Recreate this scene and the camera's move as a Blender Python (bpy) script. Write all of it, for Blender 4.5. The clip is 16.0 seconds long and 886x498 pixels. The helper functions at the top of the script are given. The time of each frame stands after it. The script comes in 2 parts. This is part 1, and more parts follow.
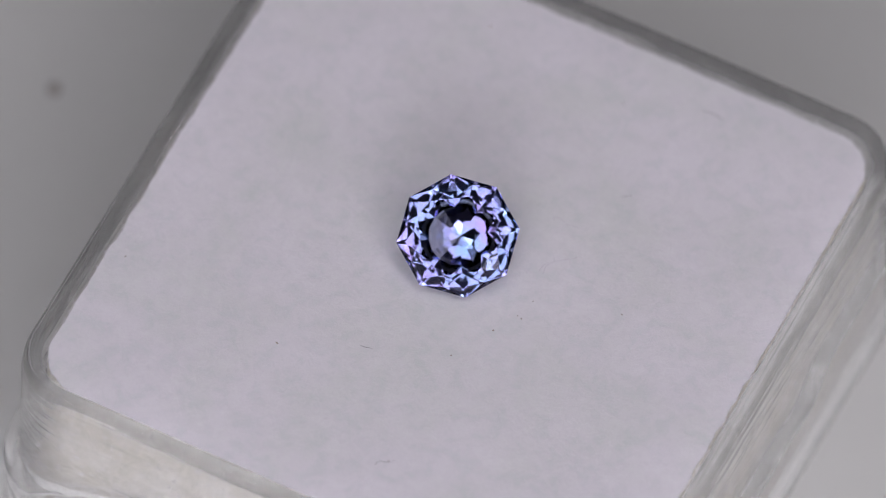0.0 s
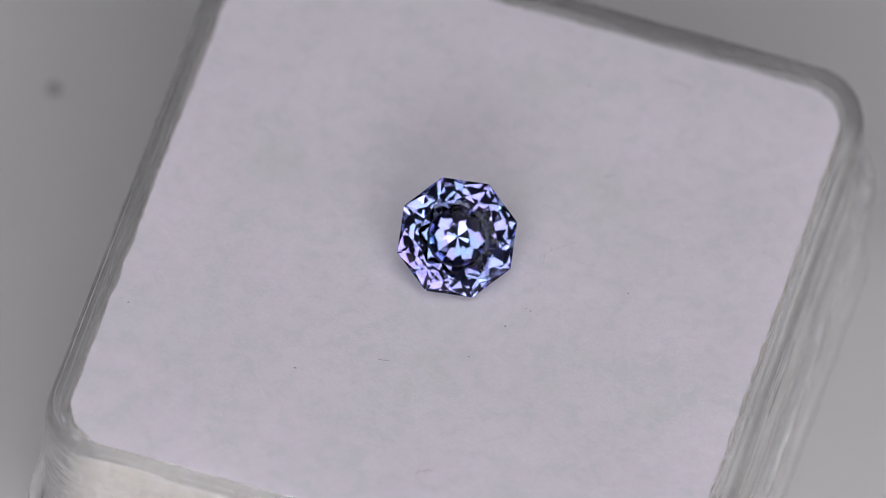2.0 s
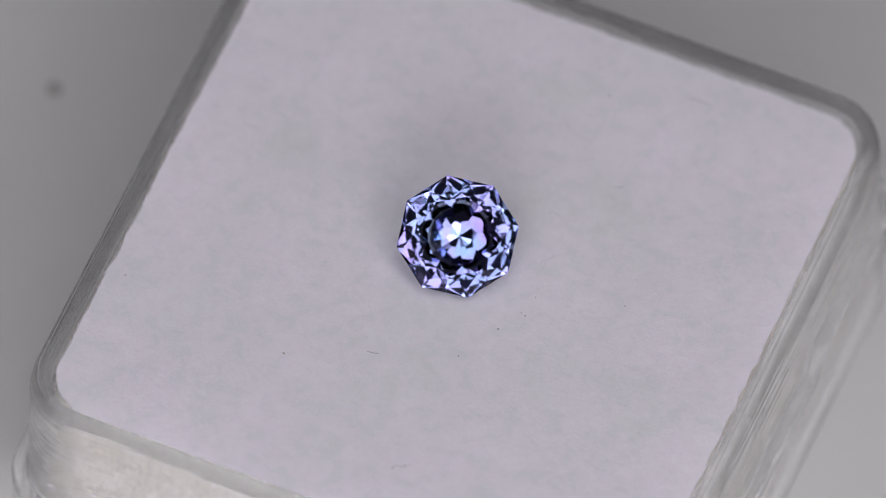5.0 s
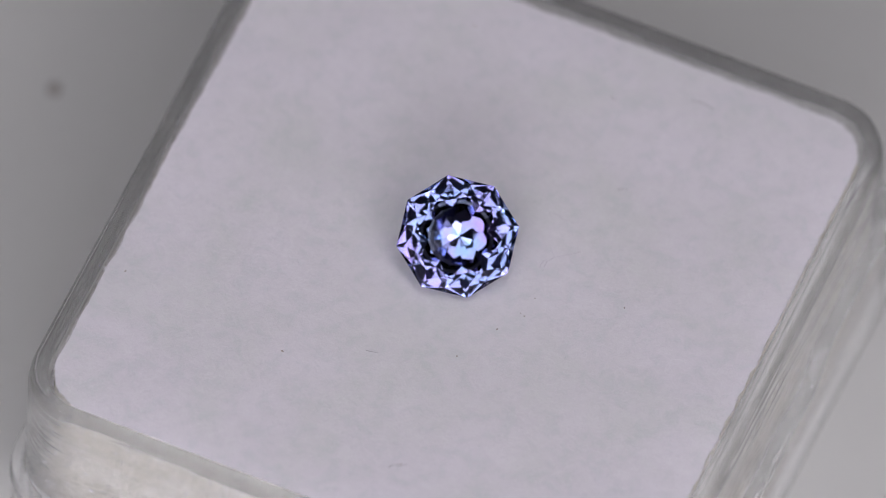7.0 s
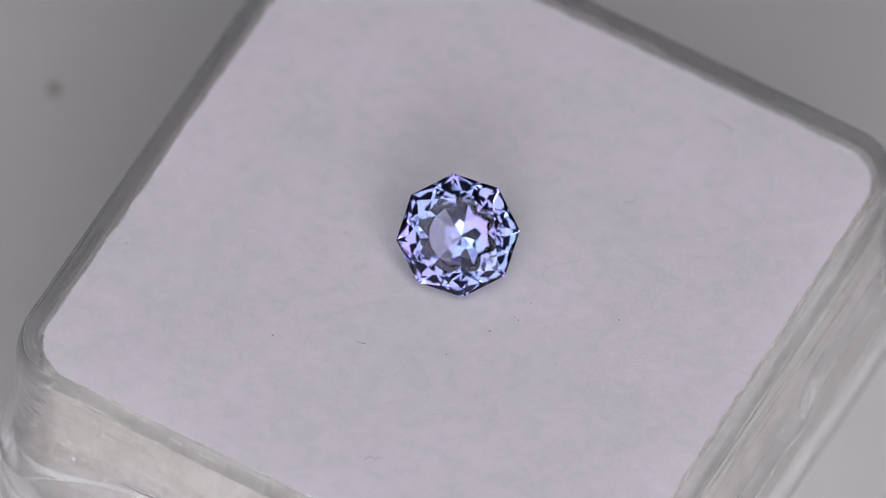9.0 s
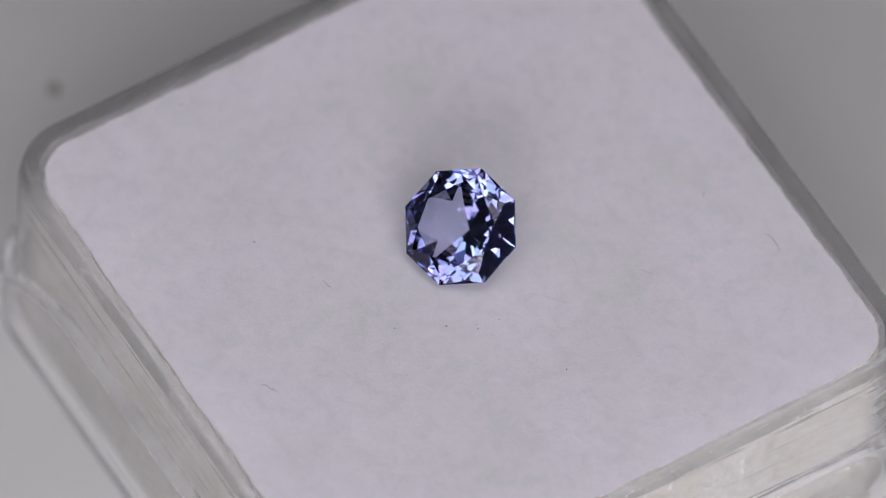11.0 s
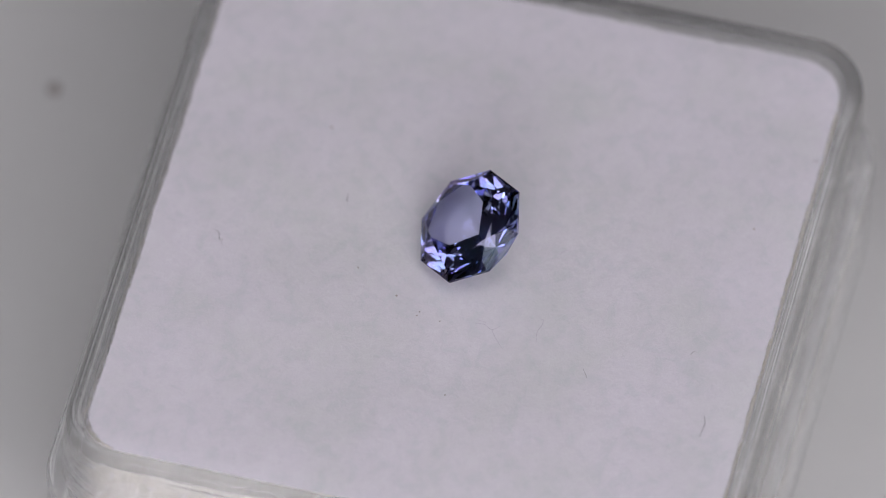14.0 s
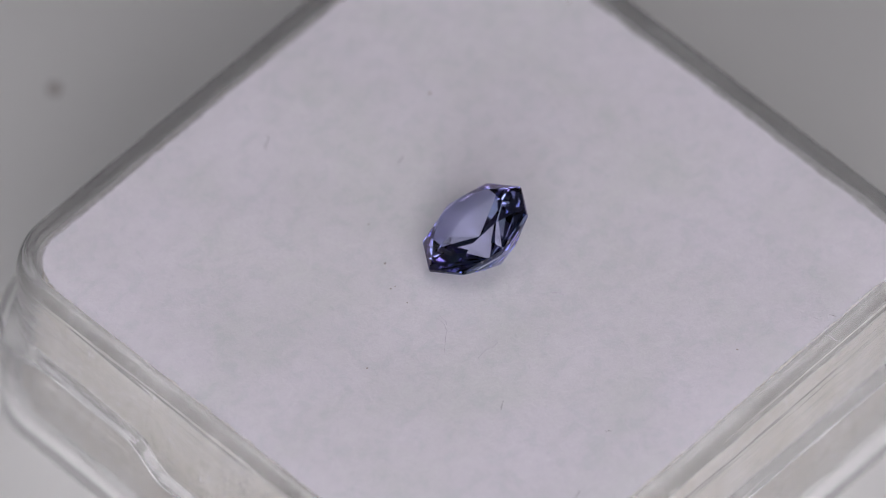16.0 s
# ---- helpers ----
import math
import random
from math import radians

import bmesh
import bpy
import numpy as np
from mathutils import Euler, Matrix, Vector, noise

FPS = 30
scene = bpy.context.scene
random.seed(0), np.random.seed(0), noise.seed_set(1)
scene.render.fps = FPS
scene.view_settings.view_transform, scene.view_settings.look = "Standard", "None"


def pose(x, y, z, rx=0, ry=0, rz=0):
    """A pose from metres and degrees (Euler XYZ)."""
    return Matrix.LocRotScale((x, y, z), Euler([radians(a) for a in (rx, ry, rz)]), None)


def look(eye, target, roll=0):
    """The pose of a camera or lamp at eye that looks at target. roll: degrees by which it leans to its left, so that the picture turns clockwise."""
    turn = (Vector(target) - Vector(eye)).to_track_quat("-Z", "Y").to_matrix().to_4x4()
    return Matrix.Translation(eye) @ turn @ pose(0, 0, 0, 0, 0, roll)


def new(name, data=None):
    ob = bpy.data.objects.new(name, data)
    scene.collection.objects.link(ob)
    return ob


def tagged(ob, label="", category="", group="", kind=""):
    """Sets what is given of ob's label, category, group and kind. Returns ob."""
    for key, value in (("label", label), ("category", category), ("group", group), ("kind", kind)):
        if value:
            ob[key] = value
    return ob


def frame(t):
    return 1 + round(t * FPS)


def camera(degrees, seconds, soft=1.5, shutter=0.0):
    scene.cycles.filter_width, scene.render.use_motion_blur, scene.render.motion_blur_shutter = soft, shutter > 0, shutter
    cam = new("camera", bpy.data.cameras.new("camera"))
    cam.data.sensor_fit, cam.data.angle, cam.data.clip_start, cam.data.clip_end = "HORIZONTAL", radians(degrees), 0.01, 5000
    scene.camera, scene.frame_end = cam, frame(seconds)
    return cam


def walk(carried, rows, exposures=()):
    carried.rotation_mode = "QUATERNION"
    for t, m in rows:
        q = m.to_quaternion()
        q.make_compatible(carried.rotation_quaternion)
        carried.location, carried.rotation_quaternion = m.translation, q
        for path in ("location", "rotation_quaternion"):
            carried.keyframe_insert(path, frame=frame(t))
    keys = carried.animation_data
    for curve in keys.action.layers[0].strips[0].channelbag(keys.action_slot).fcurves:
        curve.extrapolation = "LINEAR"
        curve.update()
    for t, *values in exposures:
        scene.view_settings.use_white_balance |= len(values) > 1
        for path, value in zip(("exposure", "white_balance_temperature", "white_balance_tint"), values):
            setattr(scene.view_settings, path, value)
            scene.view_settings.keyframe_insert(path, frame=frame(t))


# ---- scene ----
# The unit of the plan: about half the width of the padded box, 13 mm.
U = 0.013
PAD_TOP = 0.80 * U          # height of the pad's upper face over the table
CX, CY = -0.031, 0.001      # the box's centre against the axis on which it turns, in units

# ---- camera: stands still, far off, with a long lens ----
cam = camera(3.3247, 16.0, soft=0.8)
EYE = (-0.0825 * U, -29.1586 * U, 40.9694 * U + PAD_TOP)
AIM = (-0.0825 * U, 0.0657 * U, PAD_TOP)
CAMERA_POSE = look(EYE, AIM, 3.270)
walk(cam, [(0.0, CAMERA_POSE), (16.0, CAMERA_POSE)], exposures=[(0.0, 0.12), (11.0, 0.12), (16.0, 0.19)])
cam.data.dof.use_dof = True
cam.data.dof.focus_distance = 50.13 * U
cam.data.dof.aperture_fstop = 29.0

# Turn of the box about the upright axis, clockwise, in degrees
TURN = [(0.0, 23.86), (0.25, 20.4), (0.5, 16.71), (0.75, 13.1), (1.0, 9.57), (1.2, 6.5), (1.35, 5.1), (1.5, 6.3),
        (1.75, 10.6), (2.0, 14.43), (2.25, 18.1), (2.5, 21.21), (2.7, 24.0), (2.8, 25.0), (2.9, 24.7), (3.0, 23.07),
        (3.2, 19.1), (3.4, 16.3), (3.5, 15.73), (3.6, 15.7), (3.8, 17.6), (4.0, 20.14), (4.2, 23.24),
        (4.35, 25.1), (4.5, 25.9), (4.7, 24.4), (5.0, 20.0), (5.25, 16.3), (5.45, 14.6), (5.65, 15.8), (5.9, 18.9), (6.1, 21.5), (6.3, 24.28), (6.5, 27.13), (6.7, 25.6), (7.0, 20.81), (7.25, 17.0),
        (7.5, 13.27), (7.7, 11.3), (7.85, 10.6), (8.0, 11.2), (8.25, 15.1), (8.5, 19.09), (8.7, 22.09),
        (9.4, 32.5), (10.1, 43.0), (10.8, 53.4), (11.0, 56.34), (11.5, 64.0), (12.0, 71.3), (12.5, 78.93), (13.0, 86.5),
        (13.5, 94.05), (14.0, 101.57), (14.5, 109.0), (15.0, 116.1), (15.5, 123.4), (16.0, 131.09)]

# ---- world and lights ----
world = bpy.data.worlds.new("world")
scene.world = world
world.use_nodes = True
world.node_tree.nodes["Background"].inputs["Color"].default_value = (0.80, 0.86, 1.0, 1)
world.node_tree.nodes["Background"].inputs["Strength"].default_value = 0.06


def softbox(name, eye, target, sx, sy, watts, colour):
    data = bpy.data.lights.new(name, "AREA")
    data.shape, data.size, data.size_y, data.energy, data.color = "RECTANGLE", sx, sy, watts, colour
    ob = new(name, data)
    ob.matrix_world = look(eye, target)
    return ob


MIDDLE = (0, 0, PAD_TOP)
softbox("right_softbox", (0.104, -0.172, 0.182), MIDDLE, 0.0760, 0.2210, 0.1268, (1.0, 0.945, 1.02))
softbox("left_softbox", (-0.070, -0.191, 0.178), MIDDLE, 0.0700, 0.2210, 0.0930, (0.99, 0.945, 1.03))
softbox("front_softbox", (0.0065, -0.2210, 0.1040), MIDDLE, 0.1300, 0.0650, 0.1268, (1.0, 0.945, 1.02))
# unseen fill from above, added to brighten the pad
softbox("top_fill_light", (0.03, -0.12, 0.66), MIDDLE, 0.34, 0.28, 0.59, (1.0, 0.945, 1.02))
# two small unseen lights, added only for glints in the stone
softbox("right_glint_light", (0.27, -0.20, 0.36), MIDDLE, 0.09, 0.09, 0.11, (1.0, 0.96, 1.0))
softbox("left_glint_light", (-0.22, -0.14, 0.40), MIDDLE, 0.08, 0.08, 0.08, (1.0, 0.96, 1.0))


# ---- materials ----
def material(name, colour, rough=0.6, metal=0.0):
    m = bpy.data.materials.new(name)
    m.use_nodes = True
    b = m.node_tree.nodes["Principled BSDF"]
    b.inputs["Base Color"].default_value = (*colour, 1)
    b.inputs["Roughness"].default_value = rough
    b.inputs["Metallic"].default_value = metal
    return m, m.node_tree, b


def noise_node(tree, scale, detail=4.0, rough=0.55, distort=0.0):
    co = tree.nodes.new("ShaderNodeTexCoord")
    n = tree.nodes.new("ShaderNodeTexNoise")
    n.inputs["Scale"].default_value = scale
    n.inputs["Detail"].default_value = detail
    n.inputs["Roughness"].default_value = rough
    n.inputs["Distortion"].default_value = distort
    tree.links.new(co.outputs["Object"], n.inputs["Vector"])
    return n


def ramp_node(tree, source, stops):
    r = tree.nodes.new("ShaderNodeValToRGB")
    el = r.color_ramp.elements
    el[0].position, el[0].color = stops[0][0], (*stops[0][1], 1)
    el[1].position, el[1].color = stops[-1][0], (*stops[-1][1], 1)
    for p, c in stops[1:-1]:
        e = el.new(p)
        e.color = (*c, 1)
    tree.links.new(source, r.inputs["Fac"])
    return r


def mix_colour(tree, a, b, fac, mode="MULTIPLY"):
    m = tree.nodes.new("ShaderNodeMix")
    m.data_type, m.blend_type = "RGBA", mode
    m.inputs["Factor"].default_value = fac
    tree.links.new(a, m.inputs["A"])
    tree.links.new(b, m.inputs["B"])
    return m.outputs["Result"]


def bump(tree, bsdf, height, strength, distance, below=None):
    b = tree.nodes.new("ShaderNodeBump")
    b.inputs["Strength"].default_value = strength
    b.inputs["Distance"].default_value = distance
    tree.links.new(height, b.inputs["Height"])
    if below:
        tree.links.new(below.outputs["Normal"], b.inputs["Normal"])
    tree.links.new(b.outputs["Normal"], bsdf.inputs["Normal"])
    return b


def pad_material():
    m, t, b = material("white_fibre_pad", (0.8, 0.79, 0.83), 0.95)
    coarse = noise_node(t, 260.0, 4, 0.6)
    mid = noise_node(t, 1150.0, 5, 0.62, 0.4)
    fine = noise_node(t, 5200.0, 4, 0.65, 1.2)
    c1 = ramp_node(t, coarse.outputs["Fac"], [(0.35, (0.862, 0.864, 0.892)), (0.5, (0.89, 0.874, 0.924)), (0.65, (0.91, 0.89, 0.95))])
    c2 = ramp_node(t, mid.outputs["Fac"], [(0.36, (0.925, 0.945, 0.94)), (0.5, (0.98, 0.972, 0.98)), (0.68, (1.0, 1.0, 1.0))])
    c3 = ramp_node(t, fine.outputs["Fac"], [(0.3, (0.945, 0.945, 0.95)), (0.7, (1.0, 1.0, 1.0))])
    # the middle is a little darker and less blue, the border bluish white
    co = t.nodes.new("ShaderNodeTexCoord")
    far = t.nodes.new("ShaderNodeVectorMath")
    far.operation = "LENGTH"
    t.links.new(co.outputs["Object"], far.inputs[0])
    reach = t.nodes.new("ShaderNodeMath")
    reach.operation = "MULTIPLY_ADD"
    t.links.new(far.outputs["Value"], reach.inputs[0])
    reach.inputs[1].default_value = 0.7 / U
    blotch = noise_node(t, 130.0, 4, 0.6)
    shift = t.nodes.new("ShaderNodeMath")
    shift.operation = "MULTIPLY_ADD"
    shift.inputs[1].default_value, shift.inputs[2].default_value = 0.5, -0.40
    t.links.new(blotch.outputs["Fac"], shift.inputs[0])
    t.links.new(shift.outputs[0], reach.inputs[2])
    c4 = ramp_node(t, reach.outputs[0], [(0.35, (0.957, 0.967, 0.945)), (0.75, (1.0, 1.0, 1.0))])
    c = mix_colour(t, c1.outputs["Color"], c2.outputs["Color"], 1.0)
    c = mix_colour(t, c, c4.outputs["Color"], 1.0)
    t.links.new(mix_colour(t, c, c3.outputs["Color"], 1.0), b.inputs["Base Color"])
    b1 = bump(t, b, mid.outputs["Fac"], 0.25, 0.0001)
    bump(t, b, fine.outputs["Fac"], 0.5, 0.00003, b1)
    b.inputs["Sheen Weight"].default_value = 0.15
    return m


def pad_side_material():
    m, t, b = material("cut_pad_side", (0.80, 0.79, 0.74), 0.95)
    fine = noise_node(t, 2600.0, 6, 0.7, 1.0)
    patch = noise_node(t, 420.0, 4, 0.6)
    c = ramp_node(t, fine.outputs["Fac"], [(0.32, (0.56, 0.55, 0.50)), (0.5, (0.74, 0.73, 0.68)), (0.68, (0.90, 0.89, 0.86))])
    p = ramp_node(t, patch.outputs["Fac"], [(0.35, (0.88, 0.86, 0.80)), (0.65, (1.0, 1.0, 1.0))])
    t.links.new(mix_colour(t, c.outputs["Color"], p.outputs["Color"], 1.0), b.inputs["Base Color"])
    bump(t, b, fine.outputs["Fac"], 1.0, 0.00015)
    return m


def clear_plastic():
    m, t, b = material("clear_plastic", (0.965, 0.97, 0.975), 0.03)
    b.inputs["Transmission Weight"].default_value = 0.93
    b.inputs["IOR"].default_value = 1.46
    wave = noise_node(t, 60.0, 3, 0.55)
    flow = t.nodes.new("ShaderNodeMapping")
    flow.inputs["Scale"].default_value = (1.0, 1.0, 15.0)
    t.links.new(wave.inputs["Vector"].links[0].from_socket, flow.inputs["Vector"])
    t.links.new(flow.outputs["Vector"], wave.inputs["Vector"])
    scratch = noise_node(t, 900.0, 4, 0.6)
    r = ramp_node(t, scratch.outputs["Fac"], [(0.45, (0.0, 0.0, 0.0)), (0.75, (0.02, 0.02, 0.02))])
    t.links.new(r.outputs["Color"], b.inputs["Roughness"])
    bump(t, b, wave.outputs["Fac"], 0.27, 0.0004)
    # the wall is thin: part of the light goes straight through
    out = [n for n in t.nodes if n.bl_idname == "ShaderNodeOutputMaterial"][0]
    clear, both = t.nodes.new("ShaderNodeBsdfTransparent"), t.nodes.new("ShaderNodeMixShader")
    both.inputs[0].default_value = 0.19
    t.links.new(b.outputs["BSDF"], both.inputs[1])
    t.links.new(clear.outputs["BSDF"], both.inputs[2])
    t.links.new(both.outputs["Shader"], out.inputs["Surface"])
    return m


def gem_material():
    m = bpy.data.materials.new("violet_blue_crystal")
    m.use_nodes = True
    t = m.node_tree
    t.nodes.clear()
    out = t.nodes.new("ShaderNodeOutputMaterial")
    # the long ways of light mirrored inside take on more colour than the short way straight through
    clear, mirror = t.nodes.new("ShaderNodeBsdfRefraction"), t.nodes.new("ShaderNodeBsdfGlossy")
    gloss, both = t.nodes.new("ShaderNodeFresnel"), t.nodes.new("ShaderNodeMixShader")
    gloss.inputs["IOR"].default_value = clear.inputs["IOR"].default_value = 1.77
    clear.inputs["Roughness"].default_value = mirror.inputs["Roughness"].default_value = 0.0
    clear.inputs["Color"].default_value = (0.81, 0.82, 0.92, 1)
    zone = noise_node(t, 500.0, 2, 0.5)
    c = ramp_node(t, zone.outputs["Fac"], [(0.36, (0.60, 0.755, 0.915)), (0.64, (0.735, 0.645, 0.925))])
    t.links.new(c.outputs["Color"], mirror.inputs["Color"])
    t.links.new(gloss.outputs["Fac"], both.inputs[0])
    t.links.new(clear.outputs["BSDF"], both.inputs[1])
    t.links.new(mirror.outputs["BSDF"], both.inputs[2])
    t.links.new(both.outputs["Shader"], out.inputs["Surface"])
    return m


def table_material():
    m, t, b = material("white_matte_table", (0.66, 0.67, 0.65), 0.6)
    n = noise_node(t, 45.0, 4, 0.5)
    c = ramp_node(t, n.outputs["Fac"], [(0.3, (0.64, 0.65, 0.63)), (0.7, (0.68, 0.69, 0.67))])
    t.links.new(c.outputs["Color"], b.inputs["Base Color"])
    f = noise_node(t, 1500.0, 3, 0.5)
    bump(t, b, f.outputs["Fac"], 0.15, 0.00003)
    return m


def lint_material(name, colour):
    m, t, b = material(name, colour, 0.8)
    n = noise_node(t, 4000.0, 2)
    dark = tuple(v * 0.7 for v in colour)
    c = ramp_node(t, n.outputs["Fac"], [(0.3, dark), (0.7, colour)])
    t.links.new(c.outputs["Color"], b.inputs["Base Color"])
    return m


PAD, PAD_SIDE, PLASTIC, GEM, TABLE = pad_material(), pad_side_material(), clear_plastic(), gem_material(), table_material()
FUZZ = lint_material("white_fuzz", (0.85, 0.84, 0.88))
GREY_LINT, BLUE_LINT, BROWN_DUST = lint_material("grey_lint", (0.46, 0.44, 0.47)), lint_material("violet_lint", (0.70, 0.66, 0.74)), lint_material("brown_dust", (0.52, 0.46, 0.43))
WALL, wall_tree, wall_bsdf = material("grey_wall_paint", (0.48, 0.48, 0.49), 0.9)
wall_noise = noise_node(wall_tree, 6.0, 4)
wall_ramp = ramp_node(wall_tree, wall_noise.outputs["Fac"], [(0.3, (0.46, 0.46, 0.47)), (0.7, (0.50, 0.50, 0.50))])
wall_tree.links.new(wall_ramp.outputs["Color"], wall_bsdf.inputs["Base Color"])


# ---- helpers of the plan ----
def part(name, bm, mat, parent=None, label="", smooth=False, mats=()):
    me = bpy.data.meshes.new(name)
    if smooth:
        for f in bm.faces:
            f.smooth = True
    bm.to_mesh(me)
    bm.free()
    me.materials.append(mat)
    for extra in mats:
        me.materials.append(extra)
    ob = new(name, me)
    ob.parent = parent
    return tagged(ob, label)


CORNER, SIDE = 14, 90


def rounded_square(half, r, z):
    """A closed ring of points in units: four corners of radius r and four divided sides."""
    pts = []
    for k in range(4):
        a0 = k * math.pi / 2
        ca, sa = math.cos(a0), math.sin(a0)
        for i in range(CORNER):
            a = i / CORNER * math.pi / 2
            x, y = half - r + r * math.cos(a), half - r + r * math.sin(a)
            pts.append((x * ca - y * sa, x * sa + y * ca, z))
        for i in range(SIDE):
            x, y = (half - r) * (1 - 2 * i / SIDE), half
            pts.append((x * ca - y * sa, x * sa + y * ca, z))
    return pts


def place(p):
    return ((p[0] + CX) * U, (p[1] + CY) * U, p[2] * U)


def loft(bm, rings, close=False):
    rows = [[bm.verts.new(place(p)) for p in ring] for ring in rings]
    n = len(rows[0])
    pairs = list(zip(rows, rows[1:])) + ([(rows[-1], rows[0])] if close else [])
    for a, b in pairs:
        for i in range(n):
            bm.faces.new((a[i], a[(i + 1) % n], b[(i + 1) % n], b[i]))
    return rows


MOVING = []      # (thing, height of its origin)

# ---- the large structure ----
bm = bmesh.new()
bmesh.ops.create_grid(bm, x_segments=8, y_segments=8, size=0.9)
floor_ob = part("table", bm, TABLE)
tagged(floor_ob, "smooth white matte tabletop under the clear box", "table", kind="structure")


def wall(name, x0, y0, z0, x1, y1, z1):
    bm = bmesh.new()
    bmesh.ops.create_cube(bm, size=1, matrix=Matrix.Translation(((x0 + x1) / 2, (y0 + y1) / 2, (z0 + z1) / 2)) @ Matrix.Diagonal((x1 - x0, y1 - y0, z1 - z0, 1)))
    return tagged(part(name, bm, WALL), "plain grey painted wall out of view, added beyond the table", "wall", kind="structure")


# unseen walls and ceiling, added to close the place and bounce the lamps' light
wall("wall_north", -0.95, 0.9, -0.02, 0.95, 0.95, 1.4)
wall("wall_south", -0.95, -0.95, -0.02, 0.95, -0.9, 1.4)
wall("wall_east", 0.9, -0.9, -0.02, 0.95, 0.9, 1.4)
wall("wall_west", -0.95, -0.9, -0.02, -0.9, 0.9, 1.4)
tagged(wall("ceiling", -0.95, -0.95, 1.4, 0.95, 0.95, 1.45), "plain grey ceiling out of view, added over the table", "ceiling")


# ---- the clear box: rim, upper wall, stepped ledge with recesses, lower wall, floor ----
def smoothstep(a, b, v):
    k = min(1.0, max(0.0, (v - a) / (b - a)))
    return k * k * (3 - 2 * k)


def ledge_dip(p):
    """How far the ledge drops: a finger recess in two opposite sides, and one low corner."""
    x, y = p[0], p[1]
    low_corner = 0.19 * smoothstep(0.70, 0.80, -y) * smoothstep(0.55, 1.10, -x)
    if abs(x) < 0.98:
        return low_corner
    along = y if x > 0 else -y
    mid = smoothstep(-0.44, -0.27, along) * (1 - smoothstep(0.28, 0.43, along))
    bumpy = smoothstep(0.0, 0.06, along) * (1 - smoothstep(0.16, 0.22, along))
    return max(low_corner, 0.10 * mid - 0.012 * bumpy)


def ledge_ring(half, r, z):
    return [(x, y, zz - ledge_dip((x, y))) for x, y, zz in rounded_square(half, r, z)]


def split(bm, mat, parent, pieces, smooth=True):
    """One closed skin cut into its parts: pieces gives a face's (name, label) and, where there are several alike, its number."""
    bm.faces.ensure_lookup_table()
    groups = {}
    for f in bm.faces:
        groups.setdefault(pieces(f), []).append(f)
    for (name, label, *_), faces in groups.items():
        one = bmesh.new()
        made = {}
        for f in faces:
            for q in f.verts:
                if q not in made:
                    made[q] = one.verts.new(q.co)
            g = one.faces.new([made[q] for q in f.verts])
            g.normal_update()
        ob = part(name, one, mat, parent, label, smooth=smooth)
        yield ob
    bm.free()


# faint moulding ridges of the upper wall: height, offset outward
RIBS = ((0.78, 0.0), (0.765, 0.0035), (0.745, -0.003), (0.715, 0.003), (0.69, -0.003), (0.65, 0.0035), (0.62, -0.002), (0.585, 0.003))


def gem_box():
    box = new("gem_box")
    tagged(box, "clear plastic gem box, open, with white pad inside", "box")
    bm = bmesh.new()
    rings = [rounded_square(1.118, 0.20, 0.05), rounded_square(1.114, 0.20, 0.24), rounded_square(1.108, 0.195, 0.29), rounded_square(1.064, 0.155, 0.34), rounded_square(1.060, 0.15, 0.60), rounded_square(1.058, 0.15, 0.70), rounded_square(1.058, 0.15, 0.815), rounded_square(1.063, 0.155, 0.831),
             rounded_square(1.070, 0.162, 0.838), rounded_square(1.078, 0.168, 0.834), rounded_square(1.086, 0.175, 0.838), rounded_square(1.098, 0.187, 0.840), rounded_square(1.111, 0.20, 0.832),
             rounded_square(1.118, 0.205, 0.803), *[rounded_square(1.1195 + d, 0.206 + d, z) for z, d in RIBS], ledge_ring(1.124, 0.21, 0.50), ledge_ring(1.130, 0.215, 0.487),
             ledge_ring(1.165, 0.25, 0.483), ledge_ring(1.174, 0.258, 0.473), ledge_ring(1.177, 0.26, 0.455),
             rounded_square(1.173, 0.26, 0.22), rounded_square(1.172, 0.26, 0.018), rounded_square(1.166, 0.255, 0.004)]
    # the rim leans a little with the pad
    rings = [[(x, y, z + (0.0329 * y - 0.0131 * x) * smoothstep(0.5, 0.8, z)) for x, y, z in ring] for ring in rings]
    rows = loft(bm, rings)
    names = [("inner_wall", "clear inner wall")] * 6 + [("rim", "rounded clear rim")] * 7 + [("upper_wall", "clear upper wall")] * (1 + len(RIBS)) + [("ledge", "stepped clear ledge with finger recesses")] * 4 + [("lower_wall", "clear lower wall")] * 2 + [("foot", "rounded foot edge")]
    ring_of = {q: i for i, row in enumerate(rows) for q in row}
    bm.faces.new(rows[0])
    bm.faces.new(list(reversed(rows[-1])))
    bmesh.ops.recalc_face_normals(bm, faces=bm.faces)

    def which(f):
        if len(f.verts) > 4:
            return ("floor_plate", "clear bottom of the box")
        return names[min(ring_of[q] for q in f.verts)]

    for ob in split(bm, PLASTIC, box, which):
        ob.visible_shadow = ob.name.split(".")[0] == "foot"
    return box


BOX = gem_box()
MOVING.append(BOX)


# ---- the white pad ----
GEM_R = 0.204
GEM_N = Vector((0.2731, -0.6562, 1.0)).normalized()
GEM_C = Vector((-0.0401, 0.0020, 0.80 + 0.1455))
GEM_DEPTH = 0.827


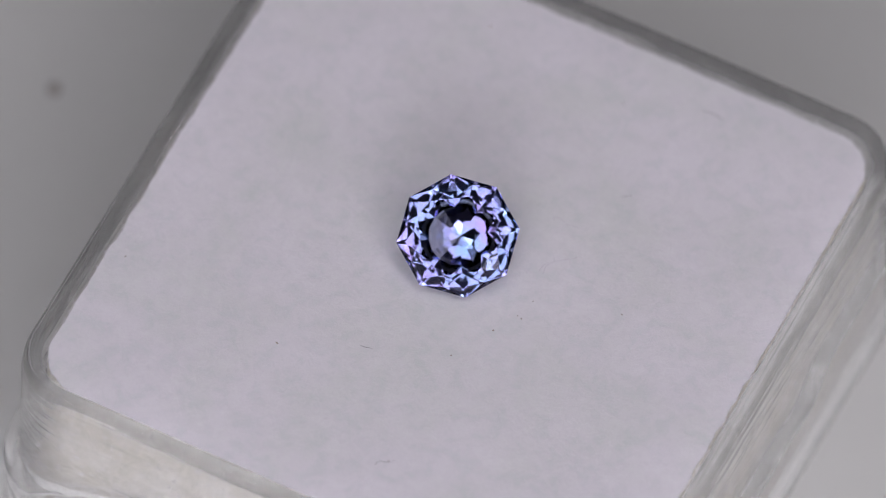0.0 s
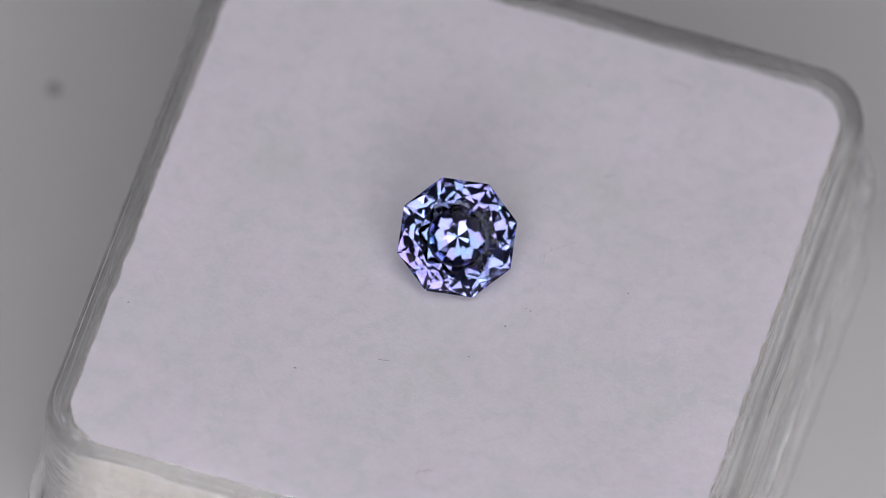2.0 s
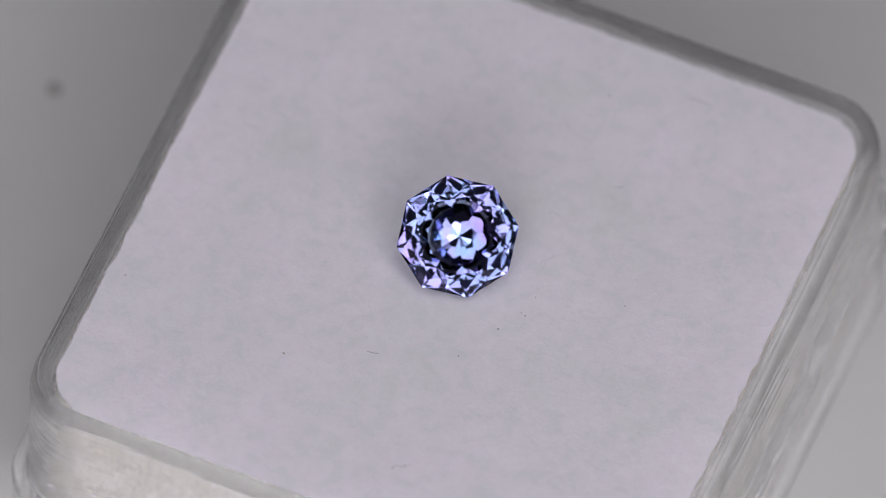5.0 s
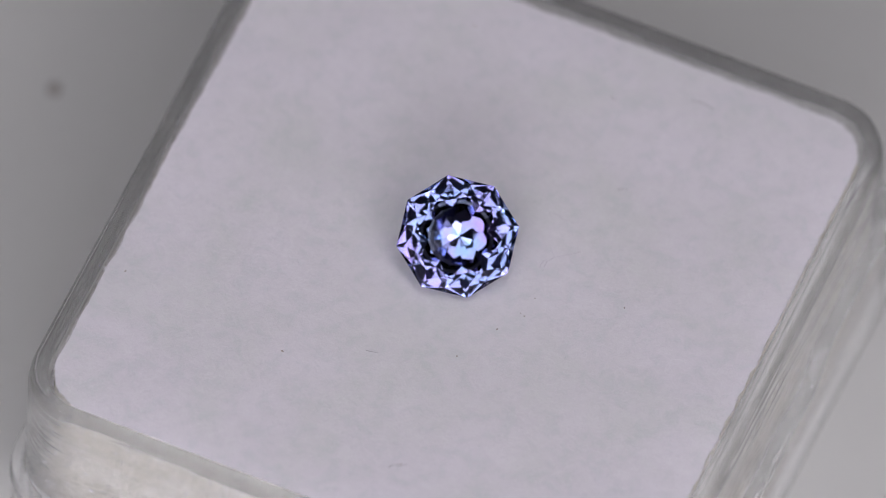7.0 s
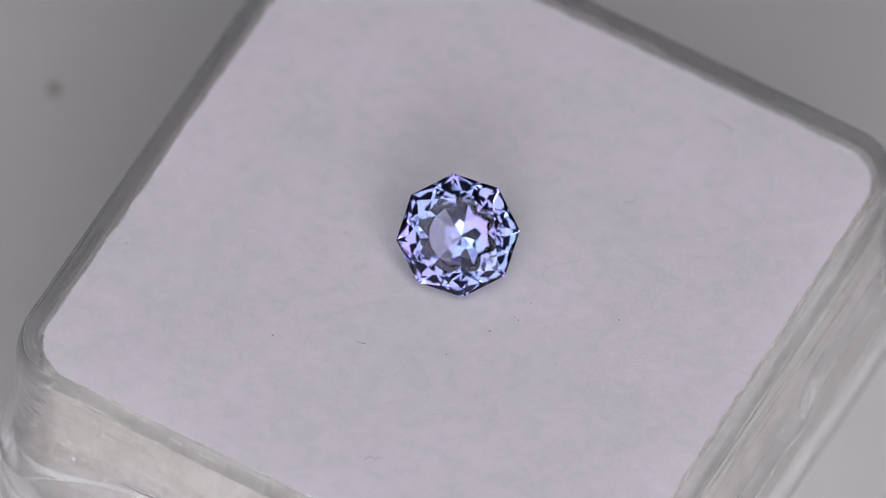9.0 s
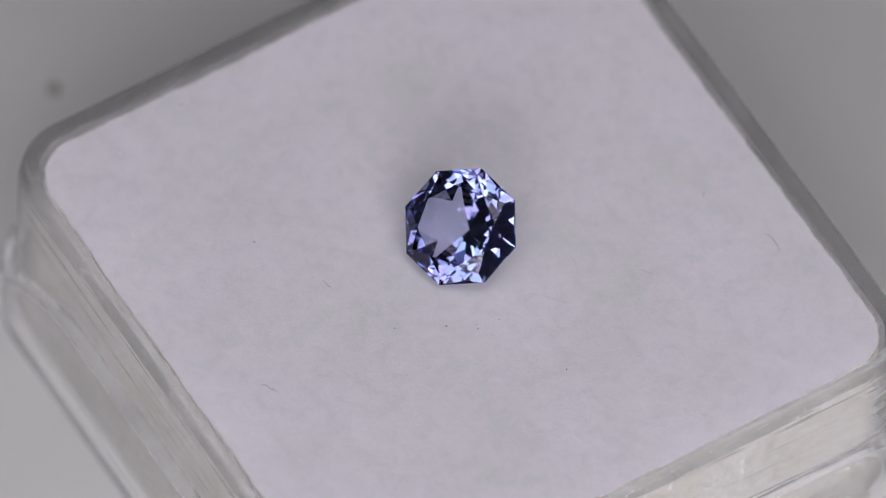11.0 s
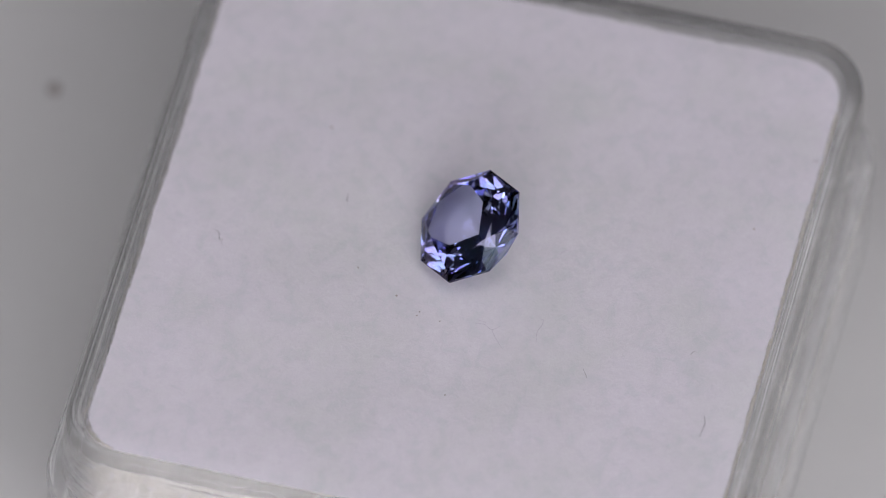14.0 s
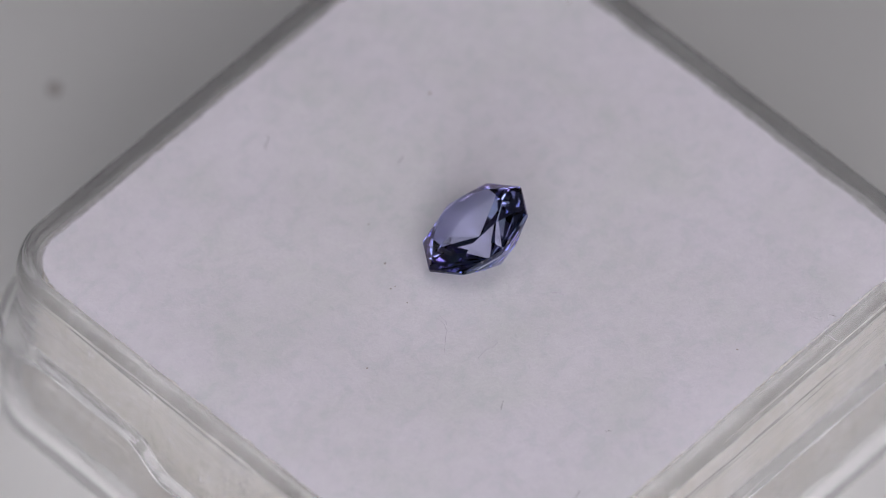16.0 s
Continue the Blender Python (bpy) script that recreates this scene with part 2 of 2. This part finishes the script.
def dent_height(x, y, h):
    """The pad gives way under the stone: the height that stays clear of its pavilion cone."""
    tip = GEM_C - GEM_N * (GEM_DEPTH * GEM_R)
    if (x - tip.x) ** 2 + (y - tip.y) ** 2 > 0.09:
        return h
    for i in range(60):
        z = h - 0.15 + i * 0.0025
        if z >= h:
            break
        q = Vector((x, y, z)) - tip
        along = q.dot(GEM_N)
        if along > -0.01 and (q - GEM_N * along).length < min(1.02 * GEM_R, along / 0.68 + 0.006) and along < GEM_R * 1.3:
            return z - 0.003
    return h


def pad_top_height(x, y):
    v = Vector((x * 3, y * 3, 0.3))
    h = 0.006 * noise.noise(v)
    edge = max(abs(x), abs(y))
    h += 0.80 - 0.0131 * (x + CX) + 0.0329 * (y + CY) - 0.003 * smoothstep(0.98, 1.045, edge)
    return dent_height(x + CX, y + CY, h)


def gem_pad():
    pad = new("foam_pad")
    tagged(pad, "white fibrous pad filling the clear box", "pad")
    bm = bmesh.new()
    rings = []
    for f in [0.006] + [0.012 * i for i in range(1, 27)] + [0.36, 0.41, 0.47, 0.54, 0.61, 0.68, 0.75, 0.81, 0.87, 0.92, 0.955, 0.98, 1.0]:
        ring = rounded_square(1.044 * f, 0.155 * f, 0)
        rings.append([(x + 0.006 * f ** 6 * (noise.noise(Vector((x * 16, y * 16, 4))) + 0.6 * noise.noise(Vector((x * 60, y * 60, 4)))), y + 0.006 * f ** 6 * (noise.noise(Vector((x * 16, y * 16, 9))) + 0.6 * noise.noise(Vector((x * 60, y * 60, 9)))), pad_top_height(x, y)) for x, y, z in ring])
    rows = loft(bm, rings)
    bm.faces.new(list(reversed(rows[0])))
    bmesh.ops.recalc_face_normals(bm, faces=bm.faces)
    part("top_face", bm, PAD, pad, "white felted upper face of the pad", smooth=True)
    bm = bmesh.new()
    low = [rings[-1], [(x * 1.002, y * 1.002, z - 0.02) for x, y, z in rings[-1]], [(x, y, 0.5) for x, y, z in rings[-1]], [(x, y, 0.055) for x, y, z in rings[-1]]]
    rows = loft(bm, low)
    bm.faces.new(list(reversed(rows[-1])))
    bmesh.ops.recalc_face_normals(bm, faces=bm.faces)
    part("cut_side", bm, PAD_SIDE, pad, "off-white cut fibrous side of the pad", smooth=True)
    # loose fibre ends along the rim of the pad
    rnd = random.Random(5)
    verts, faces = [], []
    edge = rings[-1]
    for i in range(2800):
        j = rnd.randrange(len(edge))
        a, b = Vector(edge[j]), Vector(edge[(j + 1) % len(edge)])
        p = a.lerp(b, rnd.random())
        outward = Vector((p.x, p.y, 0))
        m = max(abs(p.x), abs(p.y))
        outward = Vector((p.x if abs(p.x) > 0.93 * m else 0.2 * p.x, p.y if abs(p.y) > 0.93 * m else 0.2 * p.y, 0)).normalized()
        outward = outward * 0.35 + Vector((rnd.uniform(-0.5, 0.5), rnd.uniform(-0.5, 0.5), rnd.uniform(0.1, 0.9)))
        outward.normalize()
        length, w = rnd.uniform(0.006, 0.026), 0.0008
        side = outward.cross(Vector((0, 0, 1))).normalized() * w
        up = side.cross(outward).normalized() * w
        p = p - outward * 0.006
        q = p + outward * length * 0.6 + Vector((0, 0, rnd.uniform(-0.003, 0.004)))
        e = p + outward * length + Vector((rnd.uniform(-0.006, 0.006), rnd.uniform(-0.006, 0.006), rnd.uniform(-0.004, 0.004)))
        k = len(verts)
        verts += [place(v) for v in (p + side, p - side, p + up, q + side, q - side, q + up, e)]
        faces += [(k, k + 1, k + 4, k + 3), (k + 1, k + 2, k + 5, k + 4), (k + 2, k, k + 3, k + 5), (k + 3, k + 4, k + 6), (k + 4, k + 5, k + 6), (k + 5, k + 3, k + 6)]
    me = bpy.data.meshes.new("edge_fuzz")
    me.from_pydata(verts, [], faces)
    me.materials.append(FUZZ)
    fuzz = new("edge_fuzz", me)
    fuzz.parent = pad
    tagged(fuzz, "short white fibre ends along the edge", kind="stuff")
    # stray pale fibres on the cut side
    verts, faces = [], []
    for i in range(2600):
        j = rnd.randrange(len(edge))
        p = Vector(edge[j])
        m = max(abs(p.x), abs(p.y))
        out = Vector((p.x if abs(p.x) > 0.93 * m else 0.0, p.y if abs(p.y) > 0.93 * m else 0.0, 0)).normalized()
        p = p + out * 0.004
        p.z = rnd.uniform(0.08, 0.76)
        along = out.cross(Vector((0, 0, 1)))
        a = rnd.uniform(0, math.pi)
        run = (along * math.cos(a) + Vector((0, 0, math.sin(a)))) * rnd.uniform(0.006, 0.022)
        side = run.cross(out).normalized() * 0.0014
        k = len(verts)
        verts += [place(v) for v in (p - run - out * 0.003, p + side, p - side, p + out * 0.004, p + run - out * 0.003)]
        faces += [(k, k + 1, k + 3), (k, k + 3, k + 2), (k, k + 2, k + 1), (k + 4, k + 3, k + 1), (k + 4, k + 2, k + 3), (k + 4, k + 1, k + 2)]
    me = bpy.data.meshes.new("side_fuzz")
    me.from_pydata(verts, [], faces)
    me.materials.append(FUZZ)
    fuzz = new("side_fuzz", me)
    fuzz.parent = pad
    tagged(fuzz, "stray pale fibres on the cut side", kind="stuff")
    return pad


PAD_THING = gem_pad()
MOVING.append(PAD_THING)


# ---- the stone ----
def gemstone():
    """An octagonal brilliant lying on its pavilion; lengths as parts of its girdle radius."""
    R, n, centre = GEM_R, GEM_N, GEM_C
    e1 = Vector((0, 1, 0)).cross(n).normalized()
    e2 = n.cross(e1)
    phase = radians(127.87)
    half = math.pi / 8
    bm = bmesh.new()

    def v(r, steps, h):
        a = phase + steps * half
        p = centre + (e1 * math.cos(a) + e2 * math.sin(a)) * (r * R) + n * (h * R)
        return bm.verts.new(p * U)

    c8 = math.cos(half)
    girdle = 0.027
    r_table, h_table = 0.655, 0.235
    r_star = 0.86
    h_star = h_table + (girdle - h_table) * (r_star * c8 - r_table) / (c8 - r_table)
    T = [v(r_table, 2 * k + 1, h_table) for k in range(8)]
    S = [v(r_star, 2 * k, h_star) for k in range(8)]
    G = [v(1.0, 2 * k, girdle) for k in range(8)]
    M = [v(c8, 2 * k + 1, girdle) for k in range(8)]
    Gl = [v(1.0, 2 * k, -girdle) for k in range(8)]
    Ml = [v(c8, 2 * k + 1, -girdle) for k in range(8)]
    parts = {}
    parts[bm.faces.new(T)] = ("table_facet", "large flat octagonal top facet")
    band = ("girdle", "thin girdle edge")
    for k in range(8):
        j = (k + 1) % 8
        parts[bm.faces.new((T[k - 1], S[k], T[k]))] = ("star_facet", "", k)
        parts[bm.faces.new((T[k], S[k], M[k], S[j]))] = ("kite_facet", "", k)
        parts[bm.faces.new((S[k], G[k], M[k]))] = ("break_facet", "", 2 * k)
        parts[bm.faces.new((S[k], M[k - 1], G[k]))] = ("break_facet", "", 2 * k + 1)
        parts[bm.faces.new((G[k], Gl[k], Ml[k], M[k]))] = band
        parts[bm.faces.new((M[k], Ml[k], Gl[j], G[j]))] = band
    # pavilion: sixteen narrow facets round the culet, then two tiers up to the girdle
    slope_in, r_in = math.tan(radians(35.5)), 0.48
    depth = GEM_DEPTH
    culet = v(0.04, 12, -depth)
    A = [v(r_in, s, -depth + slope_in * r_in) for s in range(16)]
    r_mid = 0.74
    B = [v(r_mid, 2 * k + 1, -depth + slope_in * r_in + (r_mid * c8 - r_in) * math.tan(radians(42.0)) + 0.012) for k in range(8)]
    for s in range(16):
        parts[bm.faces.new((culet, A[s], A[(s + 1) % 16]))] = ("culet_facet", "", s)
    for k in range(8):
        j = (k + 1) % 8
        a0, a1, a2 = A[2 * k], A[2 * k + 1], A[(2 * k + 2) % 16]
        for i, corners in enumerate(((a0, B[k], a1), (a1, B[k], a2), (a0, Gl[k], B[k]), (a2, B[k], Gl[j]), (Gl[k], Ml[k], B[k]), (B[k], Ml[k], Gl[j]))):
            parts[bm.faces.new(corners)] = ("pavilion_facet", "", 6 * k + i)
    bmesh.ops.recalc_face_normals(bm, faces=bm.faces)
    gem = new("gemstone")
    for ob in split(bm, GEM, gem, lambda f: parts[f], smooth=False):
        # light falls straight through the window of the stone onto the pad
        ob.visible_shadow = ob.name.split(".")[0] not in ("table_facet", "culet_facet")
    return tagged(gem, "faceted octagonal violet-blue gemstone lying tilted on white pad", "gemstone")


STONE = gemstone()
MOVING.append(STONE)


# ---- lint and dust on the pad ----
def strand(name, pts, w, mat, label, lift=0.003, level=None):
    """A fine bent fibre through a few points, with a six-sided section."""
    pts = [Vector((x - CX, y - CY, 0)) for x, y in pts]
    fine = []
    for i in range(len(pts) - 1):
        p0, p1, p2, p3 = pts[max(i - 1, 0)], pts[i], pts[i + 1], pts[min(i + 2, len(pts) - 1)]
        for s in range(6):
            t = s / 6
            fine.append(0.5 * ((2 * p1) + (p2 - p0) * t + (2 * p0 - 5 * p1 + 4 * p2 - p3) * t * t + (3 * p1 - p0 - 3 * p2 + p3) * t ** 3))
    fine.append(pts[-1])
    bm = bmesh.new()
    rows = []
    for i, p in enumerate(fine):
        d = (fine[min(i + 1, len(fine) - 1)] - fine[max(i - 1, 0)]).normalized()
        side = d.cross(Vector((0, 0, 1)))
        z = pad_top_height(p.x, p.y) + lift if level is None else level
        r = w * (0.5 + 0.5 * math.sin(math.pi * min(1, max(0, (i + 0.7) / len(fine)))))
        rows.append([bm.verts.new(place(Vector((p.x, p.y, z)) + side * (r * math.cos(a * math.pi / 3)) + Vector((0, 0, r * math.sin(a * math.pi / 3))))) for a in range(6)])
    for a, b in zip(rows, rows[1:]):
        for i in range(6):
            bm.faces.new((a[i], a[(i + 1) % 6], b[(i + 1) % 6], b[i]))
    bm.faces.new(rows[0])
    bm.faces.new(list(reversed(rows[-1])))
    bmesh.ops.recalc_face_normals(bm, faces=bm.faces)
    ob = part(name, bm, mat, smooth=True)
    tagged(ob, label, "lint", group="lint on the pad")
    MOVING.append(ob)


def speck(x, y, r, mat, label, seed):
    rnd = random.Random(seed)
    bm = bmesh.new()
    bmesh.ops.create_icosphere(bm, subdivisions=2, radius=1)
    stretch, turn = rnd.uniform(0.8, 1.9), Matrix.Rotation(rnd.uniform(0, 3), 3, "Z")
    z = pad_top_height(x - CX, y - CY)
    for q in bm.verts:
        c = q.co * (1 + 0.35 * noise.noise(q.co * 1.7 + Vector((seed, 0, 0))))
        c = turn @ Vector((c.x * stretch, c.y, c.z * 0.6))
        q.co = Vector((x * U, y * U, (z + 0.3 * r) * U)) + c * (r * U)
    ob = part("dust_speck", bm, mat, smooth=True)
    tagged(ob, label, "dust", group="dust specks on the pad")
    MOVING.append(ob)


GREY = "fine dark grey lint fibre lying on white pad"
VIOLET = "hair-thin pale violet lint fibre on white pad"
strand("lint_fibre", [(-0.101, 0.295), (-0.115, 0.307), (-0.125, 0.331)], 0.0008, BLUE_LINT, VIOLET)
strand("lint_fibre", [(0.234, 0.088), (0.231, 0.124), (0.245, 0.153), (0.225, 0.177)], 0.0006, BLUE_LINT, VIOLET)
strand("lint_fibre", [(0.245, 0.153), (0.272, 0.171), (0.315, 0.209)], 0.0006, BLUE_LINT, VIOLET)
strand("lint_fibre", [(0.262, 0.307), (0.219, 0.3), (0.191, 0.309), (0.167, 0.307), (0.177, 0.29)], 0.0006, BLUE_LINT, VIOLET)
strand("lint_fibre", [(0.325, 0.482), (0.34, 0.492), (0.357, 0.503)], 0.0009, GREY_LINT, GREY)
strand("lint_fibre", [(-0.669, 1.015), (-0.676, 1.026), (-0.68, 1.037)], 0.0011, GREY_LINT, GREY)
strand("lint_fibre", [(0.081, -0.834), (0.086, -0.815), (0.114, -0.806), (0.128, -0.793)], 0.0009, GREY_LINT, GREY)
strand("lint_fibre", [(0.413, 0.911), (0.441, 0.92), (0.495, 0.915)], 0.0011, GREY_LINT, GREY)
strand("lint_fibre", [(-0.172, -0.442), (-0.152, -0.44), (-0.132, -0.433)], 0.0011, GREY_LINT, GREY)
strand("lint_fibre", [(0.186, 0.809), (0.174, 0.814), (0.166, 0.823)], 0.0009, GREY_LINT, GREY)
strand("lint_fibre", [(0.219, 0.096), (0.221, 0.122), (0.23, 0.137)], 0.0006, BLUE_LINT, VIOLET)
strand("lint_fibre", [(-0.59, 1.068), (-0.602, 1.09), (-0.615, 1.112)], 0.0009, GREY_LINT, "fine grey lint fibre on the clear rim", level=0.847)
for i, (x, y, r) in enumerate([(-0.359, 0.893, 0.0025), (0.188, -0.184, 0.0036), (-0.418, -0.56, 0.003), (0.233, -0.095, 0.0022), (0.109, -0.335, 0.0026),
                               (0.249, -0.10, 0.0024), (0.535, 0.068, 0.0024), (0.111, -0.798, 0.0022), (0.253, -0.021, 0.0022), (-1.015, -0.488, 0.0028)]):
    speck(x, y, r, BROWN_DUST, "tiny brown dust speck on the white pad", i)


# ---- a dust speck of the lens, added as a round mark on the table ----
def lens_mark_on_table():
    """A flat stand-in for dust on the lens: a raised outer ring and a darker middle."""
    spot = new("lens_dust_mark")
    tagged(spot, "tiny round brown mark on white table, standing in for lens dust", "spot")
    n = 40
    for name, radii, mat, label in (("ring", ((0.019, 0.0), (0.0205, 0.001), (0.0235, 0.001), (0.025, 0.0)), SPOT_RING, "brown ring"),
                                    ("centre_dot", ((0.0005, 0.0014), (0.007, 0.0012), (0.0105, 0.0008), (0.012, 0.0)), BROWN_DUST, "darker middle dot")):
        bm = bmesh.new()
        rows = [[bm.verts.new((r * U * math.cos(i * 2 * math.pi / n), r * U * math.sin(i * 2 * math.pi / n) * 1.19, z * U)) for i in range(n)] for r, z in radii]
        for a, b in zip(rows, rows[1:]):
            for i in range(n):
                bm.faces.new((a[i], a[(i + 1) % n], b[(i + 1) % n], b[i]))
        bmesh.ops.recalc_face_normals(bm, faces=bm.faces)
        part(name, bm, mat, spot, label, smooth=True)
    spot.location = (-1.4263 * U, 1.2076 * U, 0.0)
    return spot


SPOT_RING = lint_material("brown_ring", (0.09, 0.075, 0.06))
lens_mark_on_table()


# ---- box, pad, stone and lint turn together about one upright axis ----
def motions():
    rows = []
    for t, a in TURN:
        k = smoothstep(8.7, 10.8, t)
        sway = smoothstep(11.0, 11.6, t) * (1 - smoothstep(12.8, 14.0, t))
        rows.append((t, pose(-0.0082 * U * k, (0.0207 * k - 0.0150 * sway) * U, 0, 0, 0, -a)))
    for thing in MOVING:
        walk(thing, rows)


motions()
